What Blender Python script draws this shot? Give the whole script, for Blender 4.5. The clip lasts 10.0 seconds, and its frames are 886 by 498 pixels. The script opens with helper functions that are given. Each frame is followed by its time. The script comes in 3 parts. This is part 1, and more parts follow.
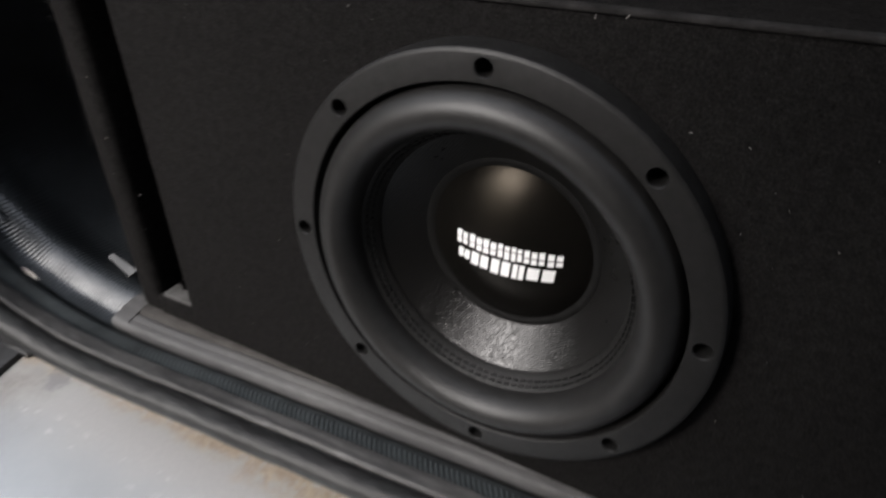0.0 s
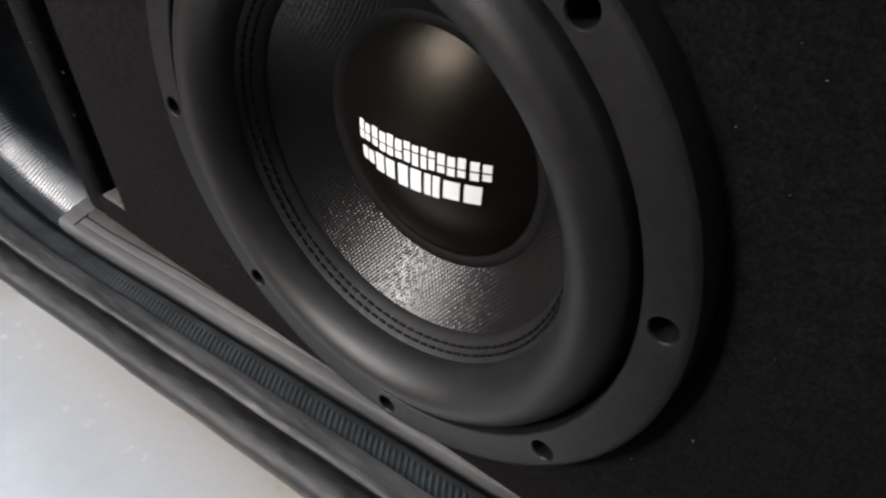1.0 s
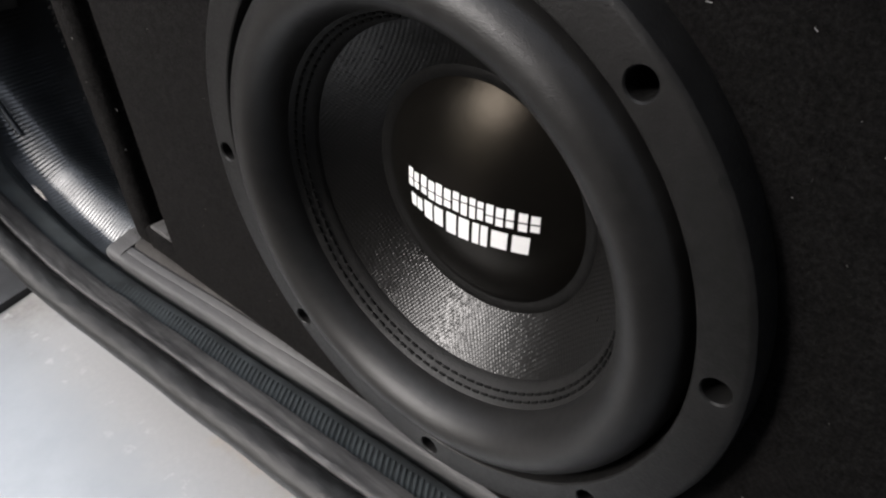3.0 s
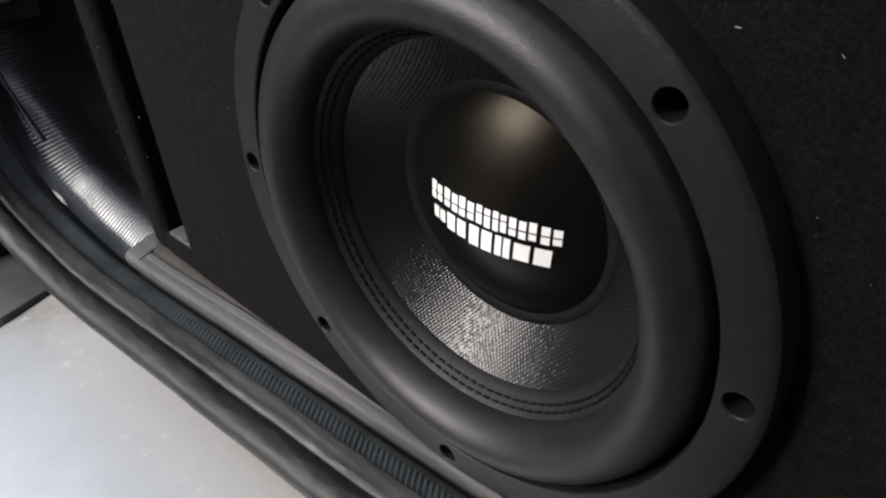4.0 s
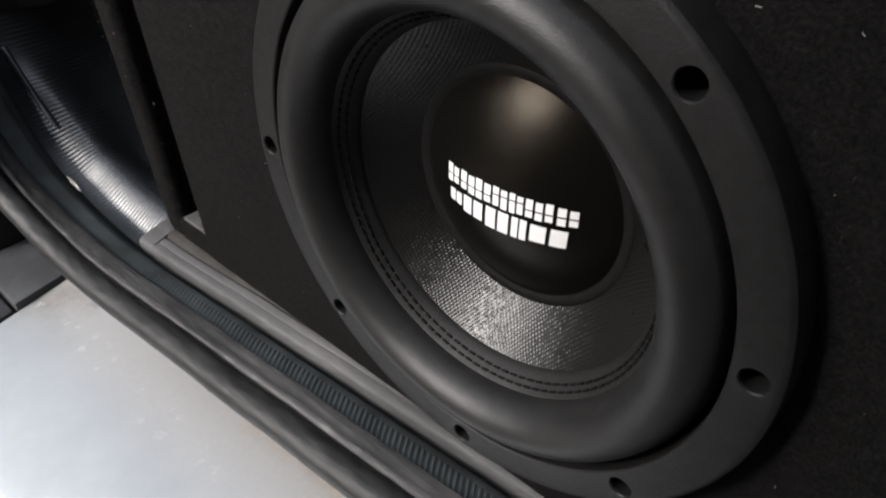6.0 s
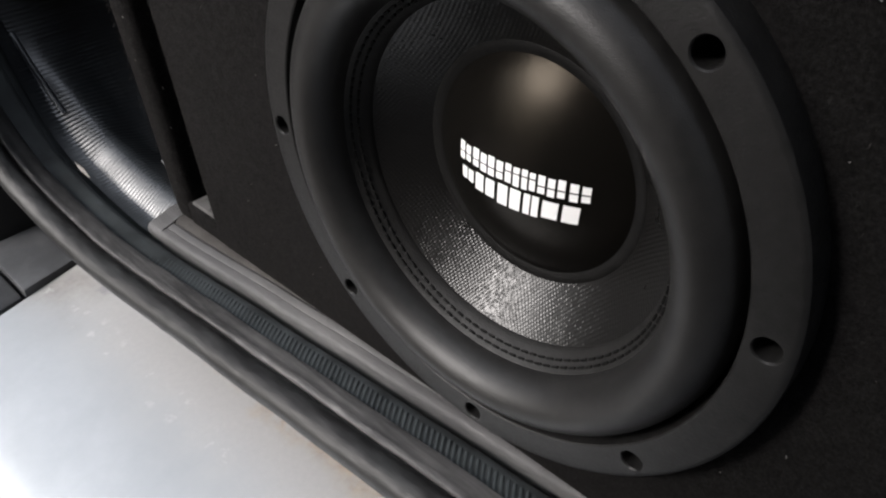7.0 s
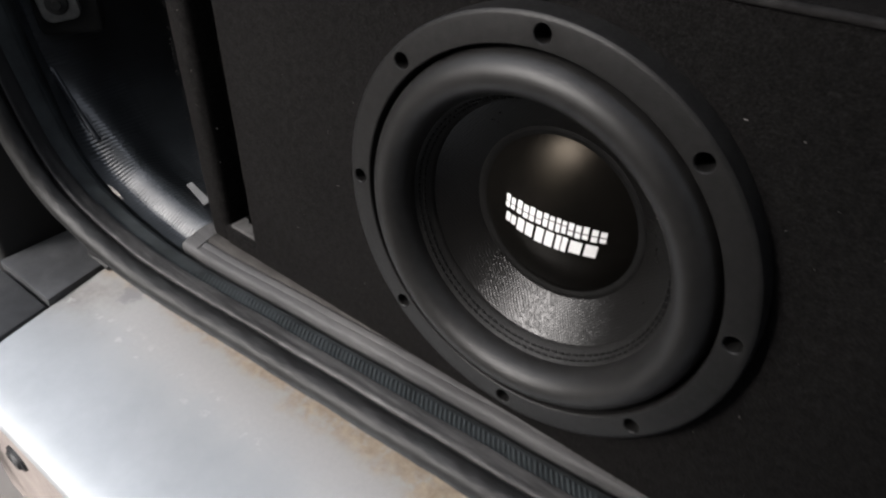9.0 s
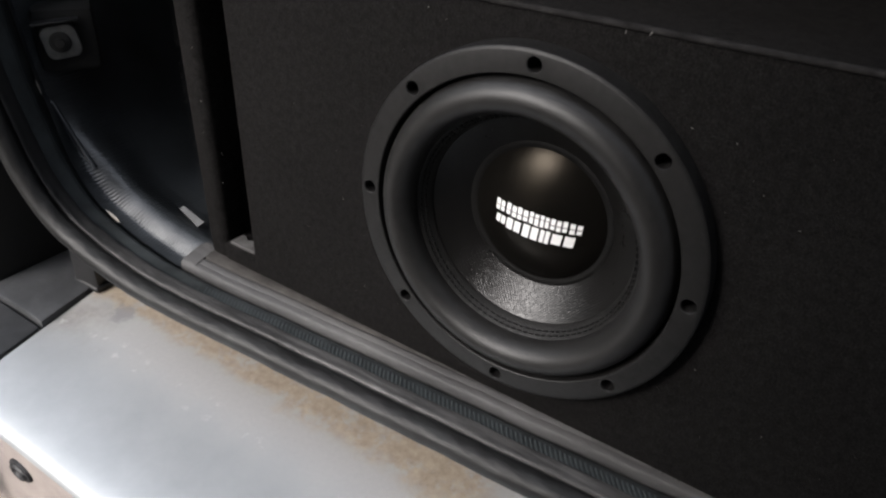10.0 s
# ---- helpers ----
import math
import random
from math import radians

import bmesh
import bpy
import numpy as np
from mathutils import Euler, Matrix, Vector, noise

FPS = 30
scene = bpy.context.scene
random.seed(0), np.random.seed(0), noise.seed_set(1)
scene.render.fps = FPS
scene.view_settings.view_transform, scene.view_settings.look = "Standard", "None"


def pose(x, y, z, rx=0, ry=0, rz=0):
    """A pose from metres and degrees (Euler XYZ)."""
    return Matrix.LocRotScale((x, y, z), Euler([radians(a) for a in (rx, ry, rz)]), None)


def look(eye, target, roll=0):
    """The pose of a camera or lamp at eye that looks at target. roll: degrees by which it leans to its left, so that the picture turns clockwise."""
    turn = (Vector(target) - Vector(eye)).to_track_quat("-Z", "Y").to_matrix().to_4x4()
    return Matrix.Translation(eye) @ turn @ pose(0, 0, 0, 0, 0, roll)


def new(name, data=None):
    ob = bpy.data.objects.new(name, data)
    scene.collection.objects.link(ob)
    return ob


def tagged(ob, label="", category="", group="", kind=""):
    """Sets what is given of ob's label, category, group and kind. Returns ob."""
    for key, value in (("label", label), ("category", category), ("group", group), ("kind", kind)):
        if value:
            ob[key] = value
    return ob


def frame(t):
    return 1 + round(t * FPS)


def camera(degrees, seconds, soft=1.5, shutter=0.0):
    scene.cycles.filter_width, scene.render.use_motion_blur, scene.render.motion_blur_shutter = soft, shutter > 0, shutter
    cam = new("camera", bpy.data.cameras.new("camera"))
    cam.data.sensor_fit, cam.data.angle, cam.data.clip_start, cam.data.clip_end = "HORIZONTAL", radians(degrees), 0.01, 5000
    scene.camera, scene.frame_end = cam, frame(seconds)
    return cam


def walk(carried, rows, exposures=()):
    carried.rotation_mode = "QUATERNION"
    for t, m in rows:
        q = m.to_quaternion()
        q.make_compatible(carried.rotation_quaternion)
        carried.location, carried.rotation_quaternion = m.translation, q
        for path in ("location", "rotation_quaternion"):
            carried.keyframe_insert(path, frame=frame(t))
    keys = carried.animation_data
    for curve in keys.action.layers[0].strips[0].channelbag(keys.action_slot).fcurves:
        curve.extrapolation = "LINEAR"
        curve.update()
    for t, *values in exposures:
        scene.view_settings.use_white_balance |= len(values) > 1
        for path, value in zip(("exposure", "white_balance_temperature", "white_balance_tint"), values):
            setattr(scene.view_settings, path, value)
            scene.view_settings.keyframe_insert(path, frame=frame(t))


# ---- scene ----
cam = camera(64.1, 10.0, soft=2.2, shutter=0.5)
PATH = [
    (0, (0.168, -0.365, 1.186), (-0.642, 1.088, 0.076), -0.1),
    (0.2, (0.161, -0.33, 1.169), (-0.633, 1.149, 0.081), 0.3),
    (0.5, (0.179, -0.291, 1.132), (-0.717, 1.103, 0.012), -0.0),
    (0.7, (0.194, -0.247, 1.095), (-0.743, 1.073, -0.08), 0.2),
    (0.8, (0.2, -0.22, 1.084), (-0.746, 1.033, -0.154), -0.2),
    (1, (0.204, -0.199, 1.081), (-0.807, 1.002, -0.158), -1.7),
    (1.1, (0.203, -0.2, 1.085), (-0.821, 0.983, -0.161), -2.5),
    (1.2, (0.201, -0.203, 1.087), (-0.852, 0.962, -0.151), -3.3),
    (1.5, (0.198, -0.21, 1.091), (-0.889, 0.948, -0.124), -2.3),
    (2, (0.203, -0.201, 1.089), (-0.888, 0.973, -0.108), -2.7),
    (2.5, (0.199, -0.199, 1.093), (-0.899, 0.979, -0.094), -2.8),
    (2.7, (0.197, -0.2, 1.094), (-0.892, 0.978, -0.1), -2.7),
    (4, (0.191, -0.21, 1.102), (-0.922, 0.963, -0.075), -2.4),
    (4.5, (0.192, -0.213, 1.1), (-0.925, 0.954, -0.08), -2.4),
    (5, (0.191, -0.214, 1.102), (-0.926, 0.954, -0.077), -2.4),
    (5.5, (0.191, -0.215, 1.103), (-0.926, 0.945, -0.083), -2.5),
    (7, (0.192, -0.228, 1.097), (-0.919, 0.908, -0.118), -2.9),
    (7.5, (0.191, -0.229, 1.097), (-0.917, 0.904, -0.123), -2.8),
    (8, (0.193, -0.23, 1.098), (-0.913, 0.898, -0.128), -3.3),
    (8.3, (0.192, -0.234, 1.104), (-0.9, 0.908, -0.121), -2.0),
    (8.5, (0.192, -0.247, 1.12), (-0.867, 0.919, -0.112), -1.4),
    (8.7, (0.189, -0.282, 1.15), (-0.846, 0.925, -0.064), 0.1),
    (9, (0.193, -0.358, 1.188), (-0.769, 0.925, -0.008), 2.3),
    (9.2, (0.201, -0.397, 1.192), (-0.719, 0.936, 0.018), 3.7),
    (9.5, (0.203, -0.439, 1.202), (-0.66, 0.952, 0.053), 4.0),
    (9.7, (0.208, -0.459, 1.206), (-0.646, 0.955, 0.078), 4.2),
    (10, (0.206, -0.471, 1.214), (-0.648, 0.965, 0.114), 4.3),
]
EXPOSURES = [(0.0, 0.56), (0.5, 0.58), (1.0, 0.66), (5.5, 0.68), (7.5, 0.74), (8.5, 0.69), (9.2, 0.62), (10.0, 0.61)]
walk(cam, [(t, look(eye, target, roll)) for t, eye, target, roll in PATH], EXPOSURES)

# ---- world and light ----
SUN_EL, SUN_AZ = 32.0, 203.0
world = bpy.data.worlds.new("sky")
scene.world = world
world.use_nodes = True
wn, wl = world.node_tree.nodes, world.node_tree.links
sky = wn.new("ShaderNodeTexSky")
sky.sky_type = "NISHITA"
sky.sun_disc = False
sky.sun_elevation, sky.sun_rotation = radians(SUN_EL), radians(SUN_AZ)
sky.air_density, sky.dust_density = 1.0, 3.0
wn["Background"].inputs["Strength"].default_value = 0.19
# an overcast veil: brightest overhead, dimmer towards the horizon
wtc, wsep, wgr = wn.new("ShaderNodeTexCoord"), wn.new("ShaderNodeSeparateXYZ"), wn.new("ShaderNodeMapRange")
wl.new(wtc.outputs["Generated"], wsep.inputs[0])
wl.new(wsep.outputs["Z"], wgr.inputs["Value"])
wgr.inputs["To Min"].default_value, wgr.inputs["To Max"].default_value = 0.2, 2.35
wmul = wn.new("ShaderNodeVectorMath")
wmul.operation = "SCALE"
wsat = wn.new("ShaderNodeHueSaturation")
wsat.inputs["Saturation"].default_value = 0.35
wl.new(sky.outputs["Color"], wsat.inputs["Color"])
wl.new(wsat.outputs["Color"], wmul.inputs[0])
wl.new(wgr.outputs["Result"], wmul.inputs["Scale"])
wl.new(wmul.outputs["Vector"], wn["Background"].inputs["Color"])
sun = new("sun", bpy.data.lights.new("sun", "SUN"))
sun.data.energy, sun.data.angle, sun.data.color = 1.75, radians(14), (1.0, 0.947, 0.945)
ce, se = math.cos(radians(SUN_EL)), math.sin(radians(SUN_EL))
sun.matrix_world = look((5 * ce * math.sin(radians(SUN_AZ)), 5 * ce * math.cos(radians(SUN_AZ)), 5 * se), (0, 0, 0))


# ---- materials ----
def material(name, base, rough=0.5, metal=0.0, spec=0.5):
    m = bpy.data.materials.new(name)
    m.use_nodes = True
    b = m.node_tree.nodes["Principled BSDF"]
    b.inputs["Base Color"].default_value = (*base, 1)
    b.inputs["Roughness"].default_value = rough
    b.inputs["Metallic"].default_value = metal
    b.inputs["Specular IOR Level"].default_value = spec
    return m


def node(m, kind, **values):
    n = m.node_tree.nodes.new(kind)
    for key, v in values.items():
        if key in n.inputs:
            n.inputs[key].default_value = v
    return n


def link(m, a, b):
    m.node_tree.links.new(a, b)


def bsdf(m):
    return m.node_tree.nodes["Principled BSDF"]


def noise_tex(m, scale, detail=4.0, rough=0.6, stretch=None):
    co = node(m, "ShaderNodeTexCoord")
    out = co.outputs["Object"]
    if stretch:
        mp = node(m, "ShaderNodeMapping")
        mp.inputs["Scale"].default_value = stretch
        link(m, out, mp.inputs["Vector"])
        out = mp.outputs["Vector"]
    n = node(m, "ShaderNodeTexNoise", Scale=scale, Detail=detail, Roughness=rough)
    link(m, out, n.inputs["Vector"])
    return n.outputs["Fac"]


def ramp(m, fac, stops):
    r = node(m, "ShaderNodeValToRGB")
    e = r.color_ramp.elements
    while len(e) < len(stops):
        e.new(0.5)
    for el, (p, c) in zip(e, stops):
        el.position, el.color = p, (*c, 1)
    link(m, fac, r.inputs["Fac"])
    return r.outputs["Color"]


def mix(m, fac, a, b):
    x = node(m, "ShaderNodeMix")
    x.data_type = "RGBA"
    link(m, fac, x.inputs[0])
    for v, s in ((a, x.inputs[6]), (b, x.inputs[7])):
        if isinstance(v, tuple):
            s.default_value = (*v, 1)
        else:
            link(m, v, s)
    return x.outputs[2]


def bump(m, height, strength, distance=0.001, after=None):
    b = node(m, "ShaderNodeBump", Strength=strength, Distance=distance)
    link(m, height, b.inputs["Height"])
    if after:
        link(m, after, b.inputs["Normal"])
    link(m, b.outputs["Normal"], bsdf(m).inputs["Normal"])
    return b.outputs["Normal"]


def vary(m, base, scale, spread, rough=None, grain=(900, 0.3)):
    """Two scales of variation in colour and gloss, and a fine relief."""
    lo = tuple(c * (1 - spread) for c in base)
    hi = tuple(c * (1 + spread) for c in base)
    n = noise_tex(m, scale)
    link(m, ramp(m, n, [(0.3, lo), (0.7, hi)]), bsdf(m).inputs["Base Color"])
    if rough:
        r = ramp(m, noise_tex(m, scale * 3.1), [(0.3, (rough[0],) * 3), (0.7, (rough[1],) * 3)])
        link(m, r, bsdf(m).inputs["Roughness"])
    bump(m, noise_tex(m, grain[0], 2.0), grain[1], 0.0006)
    return m


CARPET = material("black_carpet", (0.013, 0.012, 0.012), 1.0, spec=0.05)
bsdf(CARPET).inputs["Sheen Weight"].default_value = 0.0
bsdf(CARPET).inputs["Sheen Roughness"].default_value = 0.6
fuzz = mix(CARPET, noise_tex(CARPET, 9, 5), (0.0100, 0.0094, 0.0094), (0.0172, 0.0161, 0.0158))
speck = ramp(CARPET, noise_tex(CARPET, 520, 3, 0.75), [(0.35, (0.65, 0.65, 0.65)), (0.75, (1.5, 1.5, 1.5))])
fm = node(CARPET, "ShaderNodeMix")
fm.data_type, fm.blend_type = "RGBA", "MULTIPLY"
fm.inputs[0].default_value = 1.0
link(CARPET, fuzz, fm.inputs[6])
link(CARPET, speck, fm.inputs[7])
tuft = ramp(CARPET, noise_tex(CARPET, 130, 5, 0.7), [(0.36, (0.74, 0.74, 0.74)), (0.66, (1.26, 1.26, 1.26))])
fm2 = node(CARPET, "ShaderNodeMix")
fm2.data_type, fm2.blend_type = "RGBA", "MULTIPLY"
fm2.inputs[0].default_value = 1.0
link(CARPET, fm.outputs[2], fm2.inputs[6])
link(CARPET, tuft, fm2.inputs[7])
link(CARPET, fm2.outputs[2], bsdf(CARPET).inputs["Base Color"])
bump(CARPET, noise_tex(CARPET, 420, 6, 0.8), 1.0, 0.0035)

PILE = material("black_carpet_fibre", (0.01, 0.0095, 0.009), 0.9, spec=0.15)
isl = node(PILE, "ShaderNodeNewGeometry")
link(PILE, ramp(PILE, isl.outputs["Random Per Island"], [(0.0, (0.004, 0.0038, 0.0037)), (0.85, (0.011, 0.0103, 0.01)), (1.0, (0.03, 0.028, 0.026))]), bsdf(PILE).inputs["Base Color"])
WORN = vary(material("worn_carpet_edge", (0.016, 0.0154, 0.0152), 1.0, spec=0.05), (0.016, 0.0154, 0.0152), 60, 0.5, None, (500, 0.9))
CASTING = vary(material("black_cast_frame", (0.009, 0.0088, 0.0086), 0.5, spec=0.25), (0.0088, 0.0086, 0.0085), 140, 0.35, (0.4, 0.54), (700, 0.3))
RUBBER = vary(material("surround_foam", (0.0105, 0.0102, 0.0099), 0.4, spec=0.38), (0.0101, 0.0098, 0.0096), 120, 0.3, (0.38, 0.46), (1500, 0.3))
CAP = vary(material("dust_cap_black", (0.0042, 0.0038, 0.0033), 0.42, spec=0.11), (0.0036, 0.0033, 0.0029), 40, 0.1, (0.22, 0.27), (2200, 0.15))
bsdf(CAP).inputs["Specular Tint"].default_value = (1.0, 0.86, 0.68, 1)
# handling marks on the foam: soft smudges in colour and gloss
old_rubber = bsdf(RUBBER).inputs["Base Color"].links[0].from_socket
smudge = ramp(RUBBER, noise_tex(RUBBER, 34, 6, 0.7), [(0.48, (0, 0, 0)), (0.72, (0.5,) * 3)])
link(RUBBER, mix(RUBBER, smudge, old_rubber, (0.0165, 0.016, 0.0155)), bsdf(RUBBER).inputs["Base Color"])
bump(RUBBER, noise_tex(RUBBER, 210, 5, 0.7), 0.05, 0.0008, bsdf(RUBBER).inputs["Normal"].links[0].from_socket)
FLANGE = vary(material("stitched_flange", (0.009, 0.0087, 0.0083), 0.5, spec=0.3), (0.009, 0.0087, 0.0083), 60, 0.25, (0.46, 0.6), (1000, 0.5))
LIP = vary(material("glued_lip", (0.0032, 0.0031, 0.003), 0.65, spec=0.14), (0.0032, 0.0031, 0.003), 90, 0.4, (0.55, 0.72), (900, 0.6))
THREAD = material("black_thread", (0.0022, 0.0022, 0.0022), 0.7, spec=0.12)
WHITE = material("white_print", (0.8, 0.8, 0.8), 0.5)
SCREW = material("black_oxide_screw", (0.005, 0.005, 0.005), 0.6, 0.0, 0.3)
LINT = material("pale_lint", (0.27, 0.26, 0.245), 0.9)

# woven cone: the threads are in the mesh
CONE = material("woven_cone", (0.0042, 0.004, 0.0038), 0.22, spec=0.34)
link(CONE, ramp(CONE, noise_tex(CONE, 60, 3), [(0.3, (0.27,) * 3), (0.7, (0.36,) * 3)]), bsdf(CONE).inputs["Roughness"])

LEDGE = vary(material("grey_sill_plastic", (0.054, 0.053, 0.054), 0.55), (0.056, 0.055, 0.056), 14, 0.18, (0.6, 0.78), (800, 0.4))
BULB = vary(material("seal_bulb_rubber", (0.02, 0.0195, 0.0195), 0.5, spec=0.3), (0.0078, 0.0076, 0.0078), 22, 0.3, (0.4, 0.52), (900, 0.4))
BED = vary(material("dark_groove_plastic", (0.028, 0.0315, 0.033), 0.5, spec=0.35), (0.033, 0.0375, 0.0395), 25, 0.45, (0.4, 0.6), (800, 0.3))
RIB = vary(material("dark_rib_plastic", (0.036, 0.0425, 0.046), 0.5), (0.043, 0.051, 0.0545), 25, 0.35, (0.45, 0.6), (800, 0.3))
SEAL = vary(material("seal_rubber", (0.075, 0.0735, 0.074), 0.55, spec=0.32), (0.044, 0.0432, 0.0437), 22, 0.35, (0.45, 0.62), (900, 0.3))


def dusted(m, amount, tone, stretch, scale=30):
    """Settled dust in streaks along the sill."""
    b = bsdf(m)
    old = b.inputs["Base Color"].links[0].from_socket
    fac = ramp(m, noise_tex(m, scale, 6, 0.7, stretch), [(0.45, (0, 0, 0)), (0.75, (amount,) * 3)])
    link(m, mix(m, fac, old, tone), b.inputs["Base Color"])


dusted(SEAL, 0.55, (0.2, 0.195, 0.19), (0.12, 1.6, 1.6), 110)
dusted(SEAL, 0.6, (0.018, 0.018, 0.018), (0.1, 1.3, 1.3), 75)
dusted(BULB, 0.22, (0.05, 0.0485, 0.0475), (0.1, 1.5, 1.5), 95)
dusted(BULB, 0.12, (0.08, 0.097, 0.094), (0.25, 1.6, 1.6))
dusted(SEAL, 0.6, (0.16, 0.155, 0.152), (0.25, 1.6, 1.6))


def streaked(m, strength, scale=260):
    """Drawn-out scuffs along the rubber, as relief."""
    b = bsdf(m)
    old = b.inputs["Normal"].links[0].from_socket
    bump(m, noise_tex(m, scale, 6, 0.75, (0.12, 1.0, 1.0)), strength, 0.0012, old)


for rubber in (SEAL, BULB, LEDGE):
    streaked(rubber, 0.35)


def darker_left(m, dark):
    """Darkens the colour along x where the strip climbs the corner."""
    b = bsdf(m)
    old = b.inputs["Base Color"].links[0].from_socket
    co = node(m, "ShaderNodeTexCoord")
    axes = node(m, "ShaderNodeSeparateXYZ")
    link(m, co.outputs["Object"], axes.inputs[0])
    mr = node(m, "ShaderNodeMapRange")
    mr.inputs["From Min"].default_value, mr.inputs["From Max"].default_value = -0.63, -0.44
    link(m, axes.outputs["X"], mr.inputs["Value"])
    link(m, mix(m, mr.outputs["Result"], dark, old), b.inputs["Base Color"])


darker_left(SEAL, (0.013, 0.013, 0.0135))
darker_left(BULB, (0.009, 0.009, 0.009))
dusted(LEDGE, 0.45, (0.035, 0.034, 0.034), (0.1, 1.3, 1.3), 60)
dusted(LEDGE, 0.4, (0.185, 0.182, 0.18), (0.2, 1.2, 1.2))
FELT = vary(material("dusty_brown_felt", (0.05, 0.0475, 0.0455), 0.95, spec=0.1), (0.05, 0.0475, 0.0455), 40, 0.3, None, (700, 0.8))
PLASTIC = vary(material("black_body_plastic", (0.012, 0.012, 0.013), 0.5), (0.012, 0.012, 0.013), 10, 0.3, (0.45, 0.6), (600, 0.3))
TRIM = vary(material("dark_grey_bumper_trim", (0.03, 0.0312, 0.0335), 0.5), (0.03, 0.0312, 0.0335), 12, 0.35, (0.42, 0.6), (500, 0.4))

dusted(TRIM, 0.5, (0.075, 0.077, 0.08), (1.0, 1.0, 1.0), 26)

# trunk liner: glossy dark film with ribs across
LINER = vary(material("ribbed_liner", (0.024, 0.0275, 0.0315), 0.34, spec=0.6), (0.024, 0.0275, 0.0315), 20, 0.3)
luv = node(LINER, "ShaderNodeUVMap")
wave = node(LINER, "ShaderNodeTexWave", Scale=62.0, Distortion=0.5, Detail=1.0)
wave.inputs["Detail Scale"].default_value = 1.0
link(LINER, luv.outputs["UV"], wave.inputs["Vector"])
bsdf(LINER).inputs["Coat Weight"].default_value = 0.8
bsdf(LINER).inputs["Coat Roughness"].default_value = 0.27
lb0 = bump(LINER, wave.outputs["Fac"], 0.1, 0.0008)
bump(LINER, noise_tex(LINER, 45, 4), 0.25, 0.003, lb0)
link(LINER, lb0, bsdf(LINER).inputs["Coat Normal"])

BLOT_X, BLOT_Y = -0.60, -0.02
# silver bumper paint with dust and a rusty band towards the sill
PAINT = material("silver_bumper_paint", (0.44, 0.465, 0.48), 0.3, 0.55)
tc = node(PAINT, "ShaderNodeTexCoord")
sep = node(PAINT, "ShaderNodeSeparateXYZ")
link(PAINT, tc.outputs["Object"], sep.inputs[0])
big = noise_tex(PAINT, 22, 6, 0.65)
fine = noise_tex(PAINT, 160, 5, 0.7)


def smooth_band(m, value, lo, hi, wobble, amount):
    add = node(m, "ShaderNodeMath")
    add.operation = "MULTIPLY_ADD"
    link(m, wobble, add.inputs[0])
    add.inputs[1].default_value = amount
    link(m, value, add.inputs[2])
    mr = node(m, "ShaderNodeMapRange")
    mr.interpolation_type = "SMOOTHSTEP"
    mr.inputs["From Min"].default_value, mr.inputs["From Max"].default_value = lo, hi
    link(m, add.outputs[0], mr.inputs["Value"])
    return mr.outputs["Result"]


def times(m, a, b):
    t = node(m, "ShaderNodeMath")
    t.operation = "MULTIPLY"
    for v, s in ((a, t.inputs[0]), (b, t.inputs[1])):
        if isinstance(v, float):
            s.default_value = v
        else:
            link(m, v, s)
    return t.outputs[0]


dust = smooth_band(PAINT, sep.outputs["Y"], -0.10, -0.005, big, 0.07)
rust = smooth_band(PAINT, sep.outputs["Y"], 0.000, 0.030, big, 0.06)
reach = smooth_band(PAINT, sep.outputs["X"], 0.045, 0.0, big, 0.05)
rust = times(PAINT, rust, reach)
patchy = smooth_band(PAINT, noise_tex(PAINT, 36, 5, 0.68), 0.33, 0.58, fine, 0.1)
rust = times(PAINT, rust, patchy)
c1 = mix(PAINT, times(PAINT, dust, 0.8), ramp(PAINT, big, [(0.3, (0.41, 0.43, 0.445)), (0.7, (0.46, 0.48, 0.495))]), ramp(PAINT, fine, [(0.25, (0.375, 0.372, 0.371)), (0.75, (0.425, 0.42, 0.416))]))
# grime gathered at the plate's far end
grime = smooth_band(PAINT, sep.outputs["X"], -0.44, -0.60, noise_tex(PAINT, 13, 5, 0.65), 0.22)
grime = times(PAINT, grime, smooth_band(PAINT, sep.outputs["Y"], -0.13, -0.03, big, 0.07))
c1 = mix(PAINT, times(PAINT, grime, 0.75), c1, ramp(PAINT, noise_tex(PAINT, 70, 6, 0.7), [(0.3, (0.17, 0.158, 0.142)), (0.7, (0.33, 0.312, 0.287))]))
c2 = mix(PAINT, times(PAINT, rust, 0.8), c1, ramp(PAINT, noise_tex(PAINT, 85, 5, 0.7), [(0.3, (0.27, 0.205, 0.14)), (0.7, (0.47, 0.385, 0.28))]))
# chipped specks in a loose row, and one dark blot
chips = node(PAINT, "ShaderNodeTexVoronoi", Scale=42.0)
jag = node(PAINT, "ShaderNodeTexNoise", Scale=140.0, Detail=3.0)
link(PAINT, tc.outputs["Object"], jag.inputs["Vector"])
shove = node(PAINT, "ShaderNodeVectorMath")
shove.operation = "MULTIPLY_ADD"
shove.inputs[1].default_value = (0.02, 0.02, 0.02)
link(PAINT, jag.outputs["Color"], shove.inputs[0])
link(PAINT, tc.outputs["Object"], shove.inputs[2])
link(PAINT, shove.outputs["Vector"], chips.inputs["Vector"])
chip = node(PAINT, "ShaderNodeMapRange")
chip.inputs["From Min"].default_value, chip.inputs["From Max"].default_value = 0.3, 0.12
link(PAINT, chips.outputs["Distance"], chip.inputs["Value"])
row_in = smooth_band(PAINT, sep.outputs["Y"], -0.085, -0.065, big, 0.03)
row_out = smooth_band(PAINT, sep.outputs["Y"], -0.035, -0.06, big, 0.03)
